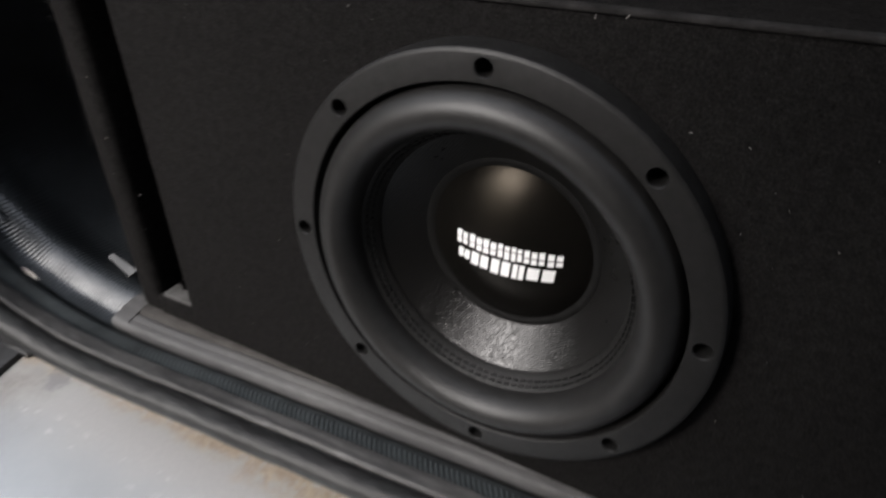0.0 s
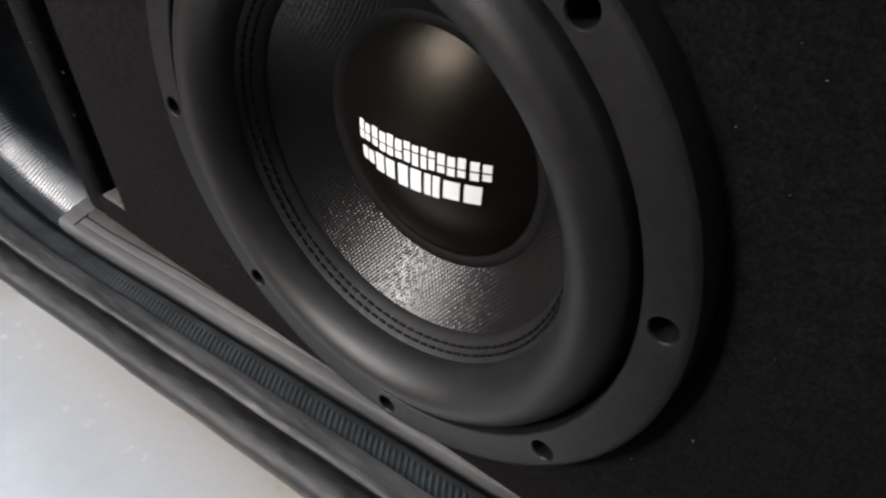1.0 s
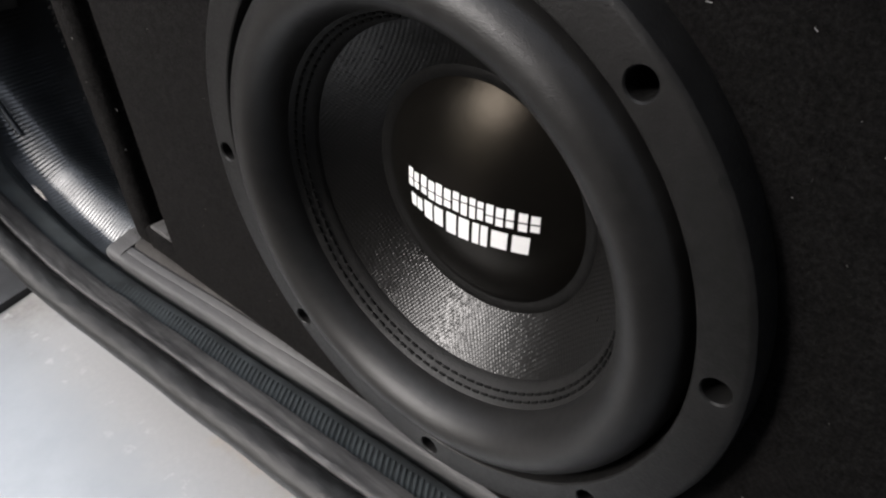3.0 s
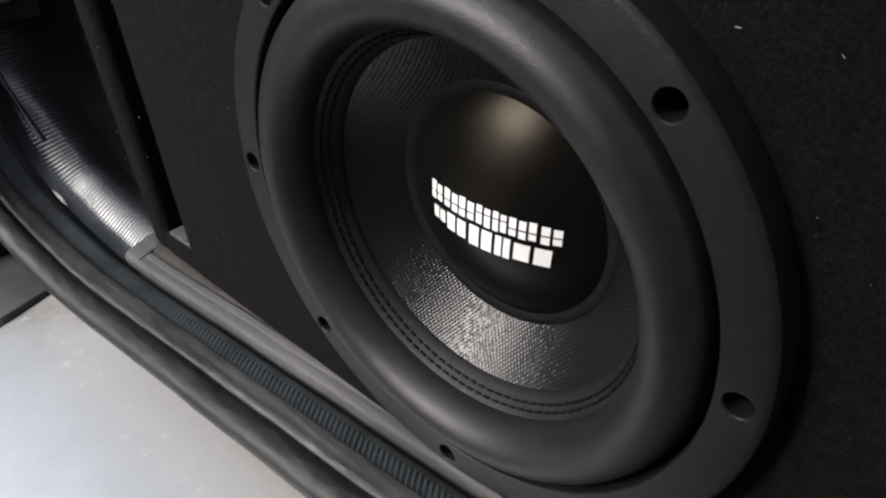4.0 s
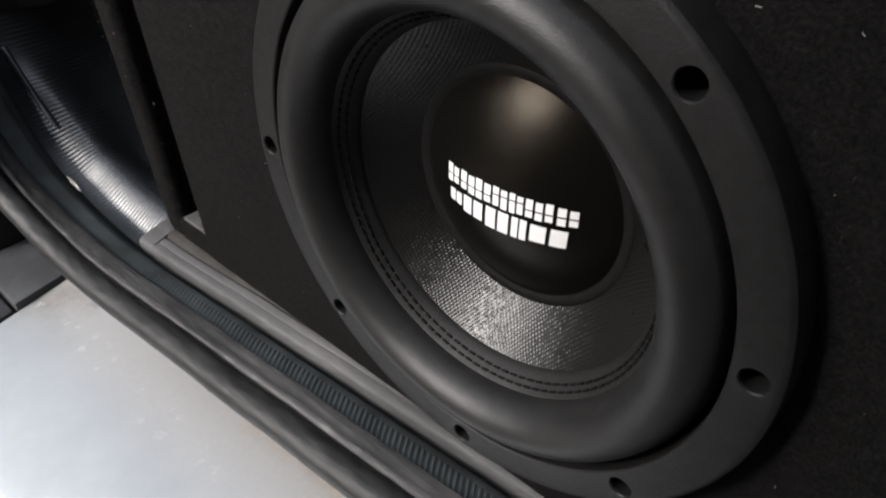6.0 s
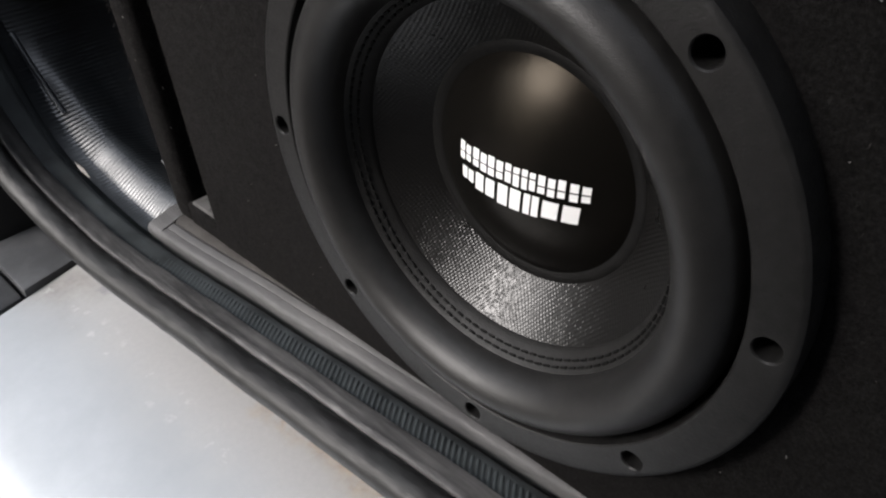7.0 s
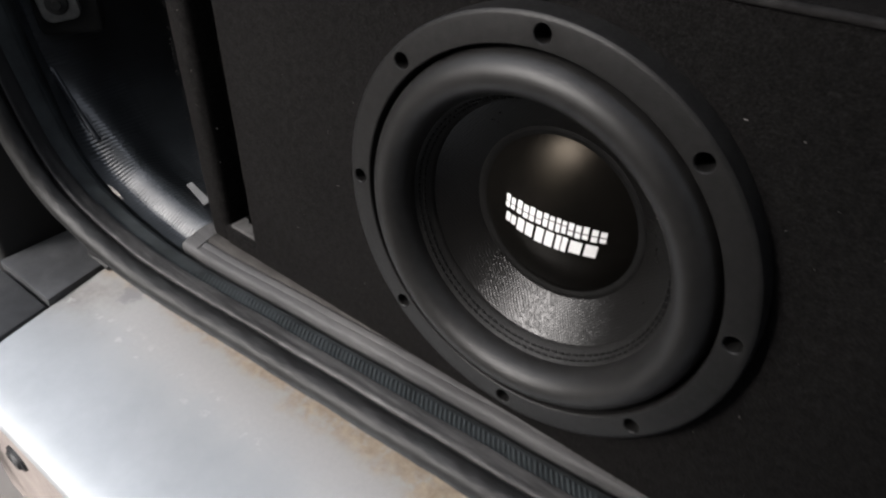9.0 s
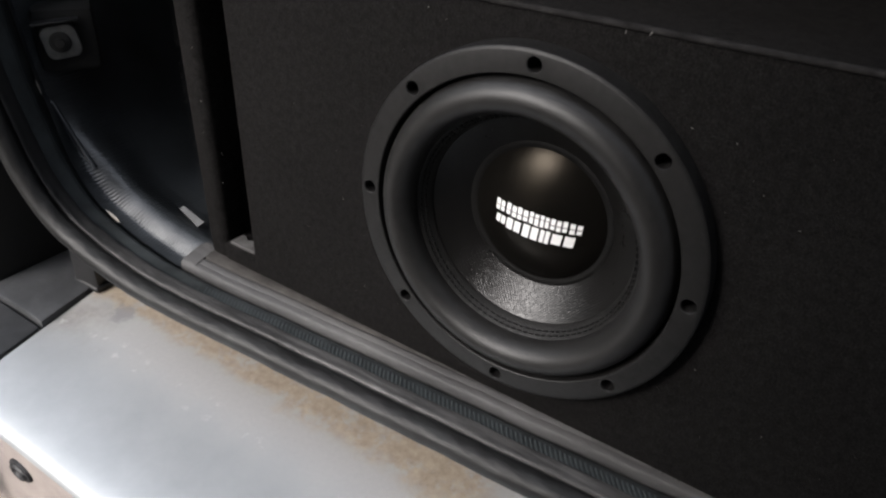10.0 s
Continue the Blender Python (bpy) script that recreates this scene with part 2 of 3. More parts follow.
some = smooth_band(PAINT, big, 0.45, 0.55, fine, 0.1)
chip_mask = times(PAINT, times(PAINT, chip.outputs["Result"], row_in), times(PAINT, row_out, some))
c3 = mix(PAINT, times(PAINT, chip_mask, 0.4), c2, (0.66, 0.66, 0.655))
off = node(PAINT, "ShaderNodeVectorMath")
off.operation = "DISTANCE"
off.inputs[1].default_value = (BLOT_X, BLOT_Y, 0.532)
link(PAINT, tc.outputs["Object"], off.inputs[0])
blot = smooth_band(PAINT, off.outputs["Value"], 0.046, 0.034, noise_tex(PAINT, 60, 5, 0.7), 0.045)
c4 = mix(PAINT, times(PAINT, blot, 0.6), c3, (0.2, 0.205, 0.215))
link(PAINT, c4, bsdf(PAINT).inputs["Base Color"])
rr = node(PAINT, "ShaderNodeMapRange")
rr.inputs["To Min"].default_value, rr.inputs["To Max"].default_value = 0.42, 0.58
link(PAINT, dust, rr.inputs["Value"])
metal = node(PAINT, "ShaderNodeMapRange")
metal.inputs["To Min"].default_value, metal.inputs["To Max"].default_value = 0.55, 0.36
link(PAINT, dust, metal.inputs["Value"])
link(PAINT, metal.outputs["Result"], bsdf(PAINT).inputs["Metallic"])
link(PAINT, rr.outputs["Result"], bsdf(PAINT).inputs["Roughness"])
bump(PAINT, fine, 0.05, 0.0008)

BUMPER_BACK = vary(material("dusty_bumper_face", (0.3, 0.26, 0.24), 0.6), (0.3, 0.26, 0.24), 15, 0.15, (0.5, 0.7))
GROUND = vary(material("pale_concrete", (0.2, 0.186, 0.172), 0.9), (0.2, 0.186, 0.172), 2, 0.2, None, (90, 0.5))
BLOCKER = vary(material("dark_blocker", (0.07, 0.066, 0.062), 0.95), (0.07, 0.066, 0.062), 3, 0.25, None, (60, 0.5))
DARK = vary(material("black_interior_lining", (0.01, 0.01, 0.01), 0.95), (0.01, 0.01, 0.01), 8, 0.3)
GREY_CLIP = vary(material("grey_moulded_plastic", (0.12, 0.122, 0.125), 0.5), (0.12, 0.122, 0.125), 40, 0.2)
FIXING = vary(material("weathered_grey_plastic", (0.085, 0.085, 0.085), 0.6), (0.085, 0.085, 0.085), 70, 0.35)
SCRAP = material("pale_plastic_film", (0.5, 0.46, 0.42), 0.18)
DUSTY = vary(material("dusty_raw_board", (0.055, 0.0535, 0.052), 0.9), (0.055, 0.0535, 0.052), 60, 0.3)


# ---- mesh helpers ----
def mesh_of(name, bm, mat, smooth=True, angle=35):
    bmesh.ops.recalc_face_normals(bm, faces=bm.faces)
    me = bpy.data.meshes.new(name)
    bm.to_mesh(me)
    bm.free()
    me.materials.append(mat)
    if smooth:
        me.shade_smooth()
        me.set_sharp_from_angle(angle=radians(angle))
    return me


def thing(name, bm, mat, label, category, kind="", group="", angle=35):
    return tagged(new(name, mesh_of(name, bm, mat, True, angle)), label, category, group, kind)


def empty(name, label, category, at=(0, 0, 0), rz=0.0, group="", kind=""):
    ob = new(name)
    ob.matrix_basis = pose(*at, 0, 0, rz)
    ob.empty_display_size = 0.05
    return tagged(ob, label, category, group, kind)


def part(name, bm, mat, parent, label="", angle=35, kind=""):
    ob = new(name, mesh_of(name, bm, mat, True, angle) if isinstance(bm, bmesh.types.BMesh) else bm)
    ob.parent = parent
    return tagged(ob, label, "", "", kind)


def box(bm, x0, x1, y0, y1, z0, z1, bevel=0.0, segments=2):
    m = Matrix.Translation(((x0 + x1) / 2, (y0 + y1) / 2, (z0 + z1) / 2)) @ Matrix.Diagonal((x1 - x0, y1 - y0, z1 - z0, 1))
    made = bmesh.ops.create_cube(bm, size=1.0, matrix=m)
    if bevel:
        edges = list({e for v in made["verts"] for e in v.link_edges})
        bmesh.ops.bevel(bm, geom=edges, offset=bevel, segments=segments, profile=0.5, affect="EDGES")
    return bm


def revolve(profile, n=160, uv_scale=None):
    """A turned surface round the y axis from (radius, y) pairs."""
    bm = bmesh.new()
    layer = bm.loops.layers.uv.new("UVMap")
    rings = []
    for r, y in profile:
        if r < 1e-6:
            rings.append([bm.verts.new((0, y, 0))] * n)
        else:
            rings.append([bm.verts.new((r * math.sin(2 * math.pi * k / n), y, r * math.cos(2 * math.pi * k / n))) for k in range(n)])
    for j in range(len(rings) - 1):
        for k in range(n):
            a, b, c, d = rings[j][k], rings[j][(k + 1) % n], rings[j + 1][(k + 1) % n], rings[j + 1][k]
            vs = []
            for v in (a, b, c, d):
                if v not in vs:
                    vs.append(v)
            f = bm.faces.new(vs)
            for lp in f.loops:
                ring_at = j if lp.vert in (a, b) else j + 1
                col = k if lp.vert in (a, d) else k + 1
                lp[layer].uv = (col / n, ring_at / (len(rings) - 1))
    return bm


def catmull(points, per=12):
    """A smooth line through the points."""
    p = [Vector(q) for q in points]
    p = [p[0] * 2 - p[1]] + p + [p[-1] * 2 - p[-2]]
    out = []
    for i in range(1, len(p) - 2):
        for s in range(per):
            t = s / per
            out.append(0.5 * ((2 * p[i]) + (p[i + 1] - p[i - 1]) * t + (2 * p[i - 1] - 5 * p[i] + 4 * p[i + 1] - p[i + 2]) * t * t
                              + (3 * p[i] - p[i - 1] - 3 * p[i + 1] + p[i + 2]) * t ** 3))
    out.append(p[-2])
    return out


def sweep(path, profile, closed=False, start=0, end=None, shape=None):
    """Carries a profile of (inwards, up) pairs along a path; up turns with the path, inwards stays along y."""
    bm = bmesh.new()
    layer = bm.loops.layers.uv.new("UVMap")
    end = len(path) if end is None else end
    run, rows, lengths = 0.0, [], []
    for i in range(start, end):
        a, b = path[max(i - 1, 0)], path[min(i + 1, len(path) - 1)]
        t = (b - a)
        t.y = 0
        t.normalize()
        up = Vector((-t.z, 0, t.x))
        if i > start:
            run += (path[i] - path[i - 1]).length
        lengths.append(run)
        rows.append([bm.verts.new(path[i] + Vector((0, p, 0)) + up * (shape(path[i], p, q) if shape else q)) for p, q in profile])
    m = len(profile)
    along = [0.0]
    for j in range(1, m):
        along.append(along[-1] + math.dist(profile[j], profile[j - 1]))
    for i in range(len(rows) - 1):
        for j in range(m if closed else m - 1):
            k = (j + 1) % m
            f = bm.faces.new((rows[i][j], rows[i][k], rows[i + 1][k], rows[i + 1][j]))
            for lp, (u, v) in zip(f.loops, ((i, j), (i, k), (i + 1, k), (i + 1, j))):
                lp[layer].uv = (lengths[u], along[v])
    if closed:
        bm.faces.new(rows[0])
        bm.faces.new(rows[-1])
    return bm


def evenly(line, step):
    """The same line with points at even steps."""
    out, carry = [line[0].copy()], 0.0
    for a, b in zip(line, line[1:]):
        d = (b - a).length
        t = step - carry
        while t <= d:
            out.append(a.lerp(b, t / d))
            t += step
        carry = d - (t - step)
    return out


# ---- ground ----
bm = bmesh.new()
bmesh.ops.create_grid(bm, x_segments=8, y_segments=8, size=400)
thing("ground", bm, GROUND, "pale dusty concrete ground behind the car", "ground", "structure")

# added wall out of view: blocks sky light so the box dims rightwards
bm = box(bmesh.new(), -0.38, 7.0, -1.5, -1.3, 0.0, 5.6)
thing("wall_blocker", bm, BLOCKER, "added dark wall, out of view, that dims the box's right side", "wall", "structure")

# a second added wall, also unseen, cuts the low sky on the left
bm = box(bmesh.new(), -3.2, -3.0, -3.2, 4.0, 0.0, 2.2)
thing("wall_blocker_west", bm, BLOCKER, "added dark wall, out of view, that dims low sky light from the left", "wall", "structure")

# ---- the opening's line, from the sill's far end to the left and up ----
K = 0.055
SILL = [Vector((x, K * x, 0.6675)) for x in (0.75, 0.5, 0.25, 0.0, -0.2, -0.32)]
CORNER = [(-0.40, -0.022, 0.668), (-0.478, -0.0265, 0.673), (-0.525, -0.028, 0.681), (-0.571, -0.03, 0.694), (-0.612, -0.033, 0.716),
          (-0.645, -0.036, 0.755), (-0.665, -0.038, 0.80), (-0.685, -0.04, 0.87), (-0.70, -0.042, 0.96), (-0.715, -0.044, 1.1), (-0.725, -0.044, 1.32)]
LINE = catmull([*SILL, *CORNER], 24)
for i, p in enumerate(LINE):     # the rubber does not lie quite straight
    p.z += 0.0011 * noise.noise(Vector((p.x * 9, 0.3, p.z * 9))) + 0.0006 * noise.noise(Vector((p.x * 31, 2.3, p.z * 31)))
    p.y += 0.0009 * noise.noise(Vector((p.x * 13, 5.3, p.z * 13)))
LINE.reverse()          # runs from the upper left down to the sill and to the right

# ---- sill: weatherstrip, ribbed strip, ledge ----
seal = empty("weatherstrip", "black rubber weatherstrip with a hollow bulb round the trunk opening", "weatherstrip")


def squarish(c, power=0.86):
    return math.copysign(abs(c) ** power, c)


ring_pts = [(-0.0388 + 0.0124 * squarish(math.cos(a)) + 0.0034 * math.sin(a) * max(math.sin(a), 0.0), -0.0085 + 0.0128 * squarish(math.sin(a))) for a in [2 * math.pi * k / 40 for k in range(40)]]


def uneven(at, p, q):
    """Dents and waves in the old rubber."""
    return q + 0.0007 * noise.noise(Vector((at.x * 55, p * 160, at.z * 55))) + 0.0003 * noise.noise(Vector((at.x * 170, p * 300, at.z * 170)))


SEAL_LINE = evenly(LINE, 0.0025)
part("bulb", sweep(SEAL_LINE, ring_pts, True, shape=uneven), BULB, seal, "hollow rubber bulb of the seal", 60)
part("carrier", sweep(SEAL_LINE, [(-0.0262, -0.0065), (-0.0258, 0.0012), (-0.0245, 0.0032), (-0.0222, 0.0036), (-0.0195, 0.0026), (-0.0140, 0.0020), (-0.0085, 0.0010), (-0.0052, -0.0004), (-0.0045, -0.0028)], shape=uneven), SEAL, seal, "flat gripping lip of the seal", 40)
part("skirt", sweep(LINE, [(-0.03, -0.008), (-0.026, -0.014), (-0.02, -0.05)]), PLASTIC, seal)

strip = empty("sill_strip", "dark ribbed plastic strip beside the trunk seal", "trim strip")
part("base", sweep(LINE, [(0.0132, -0.0058), (0.0166, -0.0066), (0.0186, -0.0082), (0.0194, -0.0112), (0.0198, -0.022), (0.036, -0.024)]), BED, strip)
part("rib_bed", sweep(LINE, [(-0.0058, -0.0045), (-0.0046, -0.0036), (0.0030, -0.0044), (0.0136, -0.0060)]), BED, strip, "worn bed between the ribs")
ledge_line = [p for p in LINE if p.x > -0.452]
ledge = empty("sill_ledge", "light grey plastic ledge under the speaker box, dusty", "sill trim")
part("ledge_body", sweep(ledge_line, [(0.0270, -0.022), (0.0260, -0.0090), (0.0262, -0.0040), (0.0270, -0.0016), (0.0286, -0.0004), (0.0330, 0.0006), (0.0354, 0.0010), (0.0359, 0.0006), (0.0366, 0.0012), (0.0405, 0.0024), (0.0432, 0.0027), (0.0442, 0.0020), (0.0470, 0.0012)]), LEDGE, ledge, angle=40)
part("felt_lip", sweep(ledge_line, [(0.0450, -0.001), (0.0456, 0.0022), (0.0472, 0.0044), (0.0510, 0.0060), (0.0570, 0.0068), (0.0660, 0.0068), (0.12, 0.005)]), FELT, ledge, "dusty brown felt edge against the box", 60)
end_line = [p for p in LINE if -0.470 < p.x < -0.446]
END = [(0.0275, -0.018), (0.0256, -0.0085), (0.0258, -0.0040), (0.0275, -0.0010), (0.0310, 0.0012), (0.0400, 0.0034), (0.0560, 0.0075), (0.070, 0.0060), (0.072, -0.016)]
part("end_cap", sweep(end_line, END, True), LEDGE, ledge, "rounded end of the ledge", 60)

# ---- trunk liner at the corner ----
corner_line = evenly([p for p in LINE if p.x < -0.44 and p.z < 1.1], 0.0009)
RUN = {}
for i, p in enumerate(corner_line):
    RUN[p.x, p.y, p.z] = 0.0009 * i


def sink(at, p, q):
    """The liner's roll flattens and falls back as it climbs the corner."""
    f = min(max((0.85 - at.z) / 0.14, 0.0), 1.0)
    f = f * f * (3 - 2 * f)
    run = RUN.get((at.x, at.y, at.z), 0.0)
    rib_in = min(max((p - 0.030) / 0.010, 0.0), 1.0) * min(max((0.16 - p) / 0.05, 0.0), 1.0)
    crown = math.exp(-((p - 0.058) / 0.009) ** 2)
    gathered = math.exp(-((at.z - 0.80) / 0.022) ** 2) if at.x < -0.6 else 0.0
    ribs = rib_in * (0.00042 * (1 - 0.75 * crown) + 0.0003 * gathered * (1 - crown)) * math.sin(2 * math.pi * run / 0.0046 + 0.9 * math.sin(run * 60))
    crease = 0.0007 * rib_in * noise.noise(Vector((run * 14, p * 22, 0.7)))
    return q * f - (1 - f) * 0.032 * min(1.0, max(p - 0.026, 0) / 0.02) + ribs + crease


LINER_KEYS = [(0.026, -0.0125), (0.034, -0.0122), (0.042, -0.0110), (0.048, -0.0068), (0.053, -0.0032), (0.059, 0.0006), (0.065, 0.0035), (0.071, 0.0049), (0.079, 0.0043),
              (0.09, -0.0004), (0.106, -0.0085), (0.125, -0.0125), (0.15, -0.0145), (0.45, -0.015)]
LINER_PROFILE = [(v.x, v.y) for v in catmull([(*k, 0.0) for k in LINER_KEYS], 3)]
liner = empty("trunk_liner", "glossy dark ribbed trunk liner curving up behind the seal", "trunk liner")
part("lip", sweep(corner_line, LINER_PROFILE[:7], shape=sink), LINER, liner, "flat lip tucked behind the seal", 70)
part("roll", sweep(corner_line, LINER_PROFILE[6:31], shape=sink), LINER, liner, "shiny rolled edge of the liner", 70)
part("panel", sweep(corner_line, LINER_PROFILE[30:], shape=sink), LINER, liner, angle=70)

# a short fold where the liner is gathered below the lamp
fold_line = evenly([p for p in LINE if 0.745 < p.z < 0.835 and p.x < -0.6], 0.002)
FOLD_TOP = fold_line[0].z


def fold_shape(at, p, q):
    k = min(max((FOLD_TOP - at.z) / (FOLD_TOP - 0.745), 0.0), 1.0)
    return sink(at, p, 0.0) - 0.0008 + (q + 0.0006 * math.sin(at.z * 1900)) * math.sin(math.pi * k) ** 0.6


FOLD = [(0.050 + 0.0035 * math.cos(a), 0.0045 * math.sin(a)) for a in [2 * math.pi * j / 12 for j in range(12)]]
part("fold", sweep(fold_line, FOLD, True, shape=fold_shape), LINER, liner, "gathered fold of the liner", 70)

# ---- shell of the trunk ----
bm = box(bmesh.new(), -0.95, 0.95, 0.62, 0.66, 0.3, 1.5)
thing("wall_north", bm, DARK, "black seat back lining at the trunk's end", "wall", "structure")
bm = box(bmesh.new(), -0.98, -0.95, 0.03, 0.66, 0.3, 1.5)
thing("wall_west", bm, DARK, "black trunk side lining", "wall", "structure")
bm = box(bmesh.new(), 0.95, 0.98, 0.03, 0.66, 0.3, 1.5)
thing("wall_east", bm, DARK, "black trunk side lining", "wall", "structure")
bm = box(bmesh.new(), -0.98, 0.98, 0.03, 0.66, 1.27, 1.30)
thing("ceiling", bm, DARK, "black lining under the car's roof", "ceiling", "structure")
bm = box(bmesh.new(), -0.95, 0.95, 0.12, 0.62, 0.60, 0.648)
thing("floor", bm, DARK, "black carpeted trunk floor", "floor", "structure")

# ---- bumper ----
PZ = 0.53
EDGE = -0.19            # how far the plate's end runs off square


def end_x(y):
    return -0.664 + EDGE * (y + 0.10)


bumper = empty("rear_bumper", "silver painted rear bumper with dust and rust stains", "bumper")
prof = [(0.10, 0.004), (0.03, 0.003), (-0.03, 0.0015), (-0.10, -0.001), (-0.165, -0.003), (-0.212, -0.0055), (-0.2295, -0.0085), (-0.2385, -0.0125), (-0.2425, -0.017), (-0.2435, -0.023)]
bm = bmesh.new()
rows = [[bm.verts.new((end_x(y) + (0.94 - end_x(y)) * i / 32, y, PZ + z)) for y, z in prof] for i in range(33)]
for i in range(len(rows) - 1):
    for j in range(len(prof) - 1):
        bm.faces.new((rows[i][j], rows[i][j + 1], rows[i + 1][j + 1], rows[i + 1][j]))
part("top_plate", bm, PAINT, bumper, "silver paint, dusty and rust stained near the seal", 50)
bm = box(bmesh.new(), -0.64, 0.94, -0.243, -0.20, 0.30, PZ - 0.022)
part("front_face", bm, BUMPER_BACK, bumper, "dusty brownish face of the bumper")
clip = revolve([(0, -0.004), (0.007, -0.004), (0.009, -0.007), (0.0125, -0.007), (0.0145, -0.004), (0.018, -0.0035), (0.019, 0.0)], 32)
bmesh.ops.transform(clip, matrix=Matrix.Translation((-0.515, -0.243, 0.466)) @ Matrix.Diagonal((1.2, 1.0, 0.8, 1)), verts=clip.verts)
part("clip", clip, PLASTIC, bumper, "black push-in clip")

side = empty("bumper_corner", "dark grey textured plastic bumper corner with a seam", "bumper corner")


def corner_piece(y0, y1, top):
    bm = box(bmesh.new(), -0.803, 0, y0, y1, 0.40, top, 0.004, 2)
    for v in bm.verts:
        if v.co.x > -0.4:
            v.co.x += end_x(v.co.y) - 0.003
    return bm


part("rear_piece", corner_piece(-0.105, 0.10, PZ + 0.009), TRIM, side)
part("front_piece", corner_piece(-0.33, -0.109, PZ + 0.002), TRIM, side)
bm = box(bmesh.new(), -0.024, 0.024, -0.002, 0.04, PZ + 0.004, 0.672, 0.003, 2)
bmesh.ops.transform(bm, matrix=Matrix.Translation((-0.6955, -0.011, 0)) @ Matrix.Rotation(radians(7), 4, "Z"), verts=bm.verts)
for v in bm.verts:           # it narrows a little upwards
    if v.co.z > 0.6:
        v.co.x = -0.6955 + (v.co.x + 0.6955) * 0.9
box(bm, -0.7235, -0.6675, -0.0155, 0.033, PZ + 0.003, PZ + 0.012, 0.002, 1)
thing("buffer_block", bm, PLASTIC, "black rubber buffer block standing on the bumper", "buffer")
bm = box(bmesh.new(), -0.98, -0.806, -0.10, 0.10, 0.30, 0.80, 0.01, 3)
box(bm, -0.98, -0.858, 0.022, 0.10, 0.79, 1.53, 0.008, 2)
thing("wall_southwest", bm, DARK, "black inner side of the car's rear quarter", "wall", "structure")
bm = box(bmesh.new(), -0.806, 0.94, 0.10, 0.115, 0.30, 0.66)
thing("wall_south", bm, PLASTIC, "black rear panel under the trunk sill", "wall", "structure")

# ---- speaker box ----
BOX_K, SLANT, PIVOT = -0.03, 0.035, 0.74
BX0, BX1, BZ0, BZ1, BD = -0.434, 0.47, 0.702, 1.083, 0.36
enclosure = empty("speaker_box", "black carpeted subwoofer box with a tall slot port", "speaker box", (0, 0.008, 0), math.degrees(math.atan(BOX_K)))
T = 0.034
PX0, PX1, PZ0 = BX0 + T, -0.352, 0.7315


def slanted(bm):
    for v in bm.verts:
        x, z = v.co.x, v.co.z
        v.co.z, v.co.x = z + SLANT * x, x - SLANT * (z - PIVOT) - 0.003
    return bm


def front_with_hole(bm, radius, cx, cz, depth):
    """Opens a round hole in the large front face."""
    big = max((f for f in bm.faces if f.normal.y < -0.9), key=lambda f: f.calc_area())
    rim = list(big.edges)
    y = big.calc_center_median().y
    bm.faces.remove(big)
    n = 96
    a = [bm.verts.new((cx + radius * math.sin(2 * math.pi * k / n), y, cz + radius * math.cos(2 * math.pi * k / n))) for k in range(n)]
    b = [bm.verts.new((v.co.x, y + depth, v.co.z)) for v in a]
    ring = [bm.edges.new((a[k], a[(k + 1) % n])) for k in range(n)]
    bmesh.ops.triangle_fill(bm, edges=rim + ring, use_beauty=True)
    for f in [f for f in bm.faces if abs(f.calc_center_median().y - y) < 1e-5 and math.hypot(f.calc_center_median().x - cx, f.calc_center_median().z - cz) < radius * 0.97]:
        bm.faces.remove(f)
    for k in range(n):
        bm.faces.new((a[k], a[(k + 1) % n], b[(k + 1) % n], b[k]))
    return bm


part("side_panel", slanted(box(bmesh.new(), BX0, PX0, 0, BD, BZ0, BZ1, 0.011, 4)), CARPET, enclosure)
part("foot_panel", slanted(box(bmesh.new(), PX0 - 0.006, PX1 + 0.008, 0.0015, BD - 0.01, BZ0 + 0.001, PZ0 - 0.002, 0.004, 2)), CARPET, enclosure)
bm = slanted(box(bmesh.new(), PX0 + 0.004, PX1 - 0.001, 0.004, 0.024, PZ0 - 0.004, PZ0 + 0.001, 0.001, 1))
bmesh.ops.subdivide_edges(bm, edges=[e for e in bm.edges if abs(e.verts[0].co.x - e.verts[1].co.x) > 0.02], cuts=9)
for v in bm.verts:           # the torn carpet leaves a ragged edge
    if v.co.y > 0.015:
        v.co.y += 0.006 * noise.noise(Vector((v.co.x * 90, 1.7, 0)))
    else:
        v.co.z += 0.0012 * noise.noise(Vector((v.co.x * 120, 4.1, 0)))
part("port_floor", bm, DUSTY, enclosure, "dusty pale board showing at the foot of the port")
part("port_bottom", slanted(box(bmesh.new(), PX0 + 0.001, PX1 - 0.001, 0.020, BD - 0.02, PZ0 - 0.006, PZ0 - 0.002, 0.001, 1)), CARPET, enclosure)
part("top_panel", slanted(box(bmesh.new(), PX0 - 0.006, PX1 + 0.008, 0.0015, BD - 0.01, BZ1 - 0.03, BZ1 - 0.001, 0.004, 2)), CARPET, enclosure)
part("port_back", slanted(box(bmesh.new(), PX0 - 0.002, PX1 + 0.002, BD - 0.02, BD, PZ0, BZ1 - 0.03)), DARK, enclosure)
part("plinth", box(bmesh.new(), BX0 + 0.01, BX1 - 0.02, 0.055, BD - 0.02, 0.648, 0.70), DARK, enclosure)
SPX, SPZ, CUT = 0.0, 0.9, 0.146
part("body", slanted(front_with_hole(box(bmesh.new(), PX1, BX1, 0, BD, BZ0, BZ1, 0.008, 3), CUT, SPX + SLANT * (SPZ - PIVOT) + 0.003, SPZ, 0.02)), CARPET, enclosure, "black carpet stretched over the box")

hem = box(bmesh.new(), BX0 + 0.006, BX1 - 0.008, -0.0012, 0.006, BZ1 - 0.0035, BZ1 + 0.0006, 0.0016, 3)
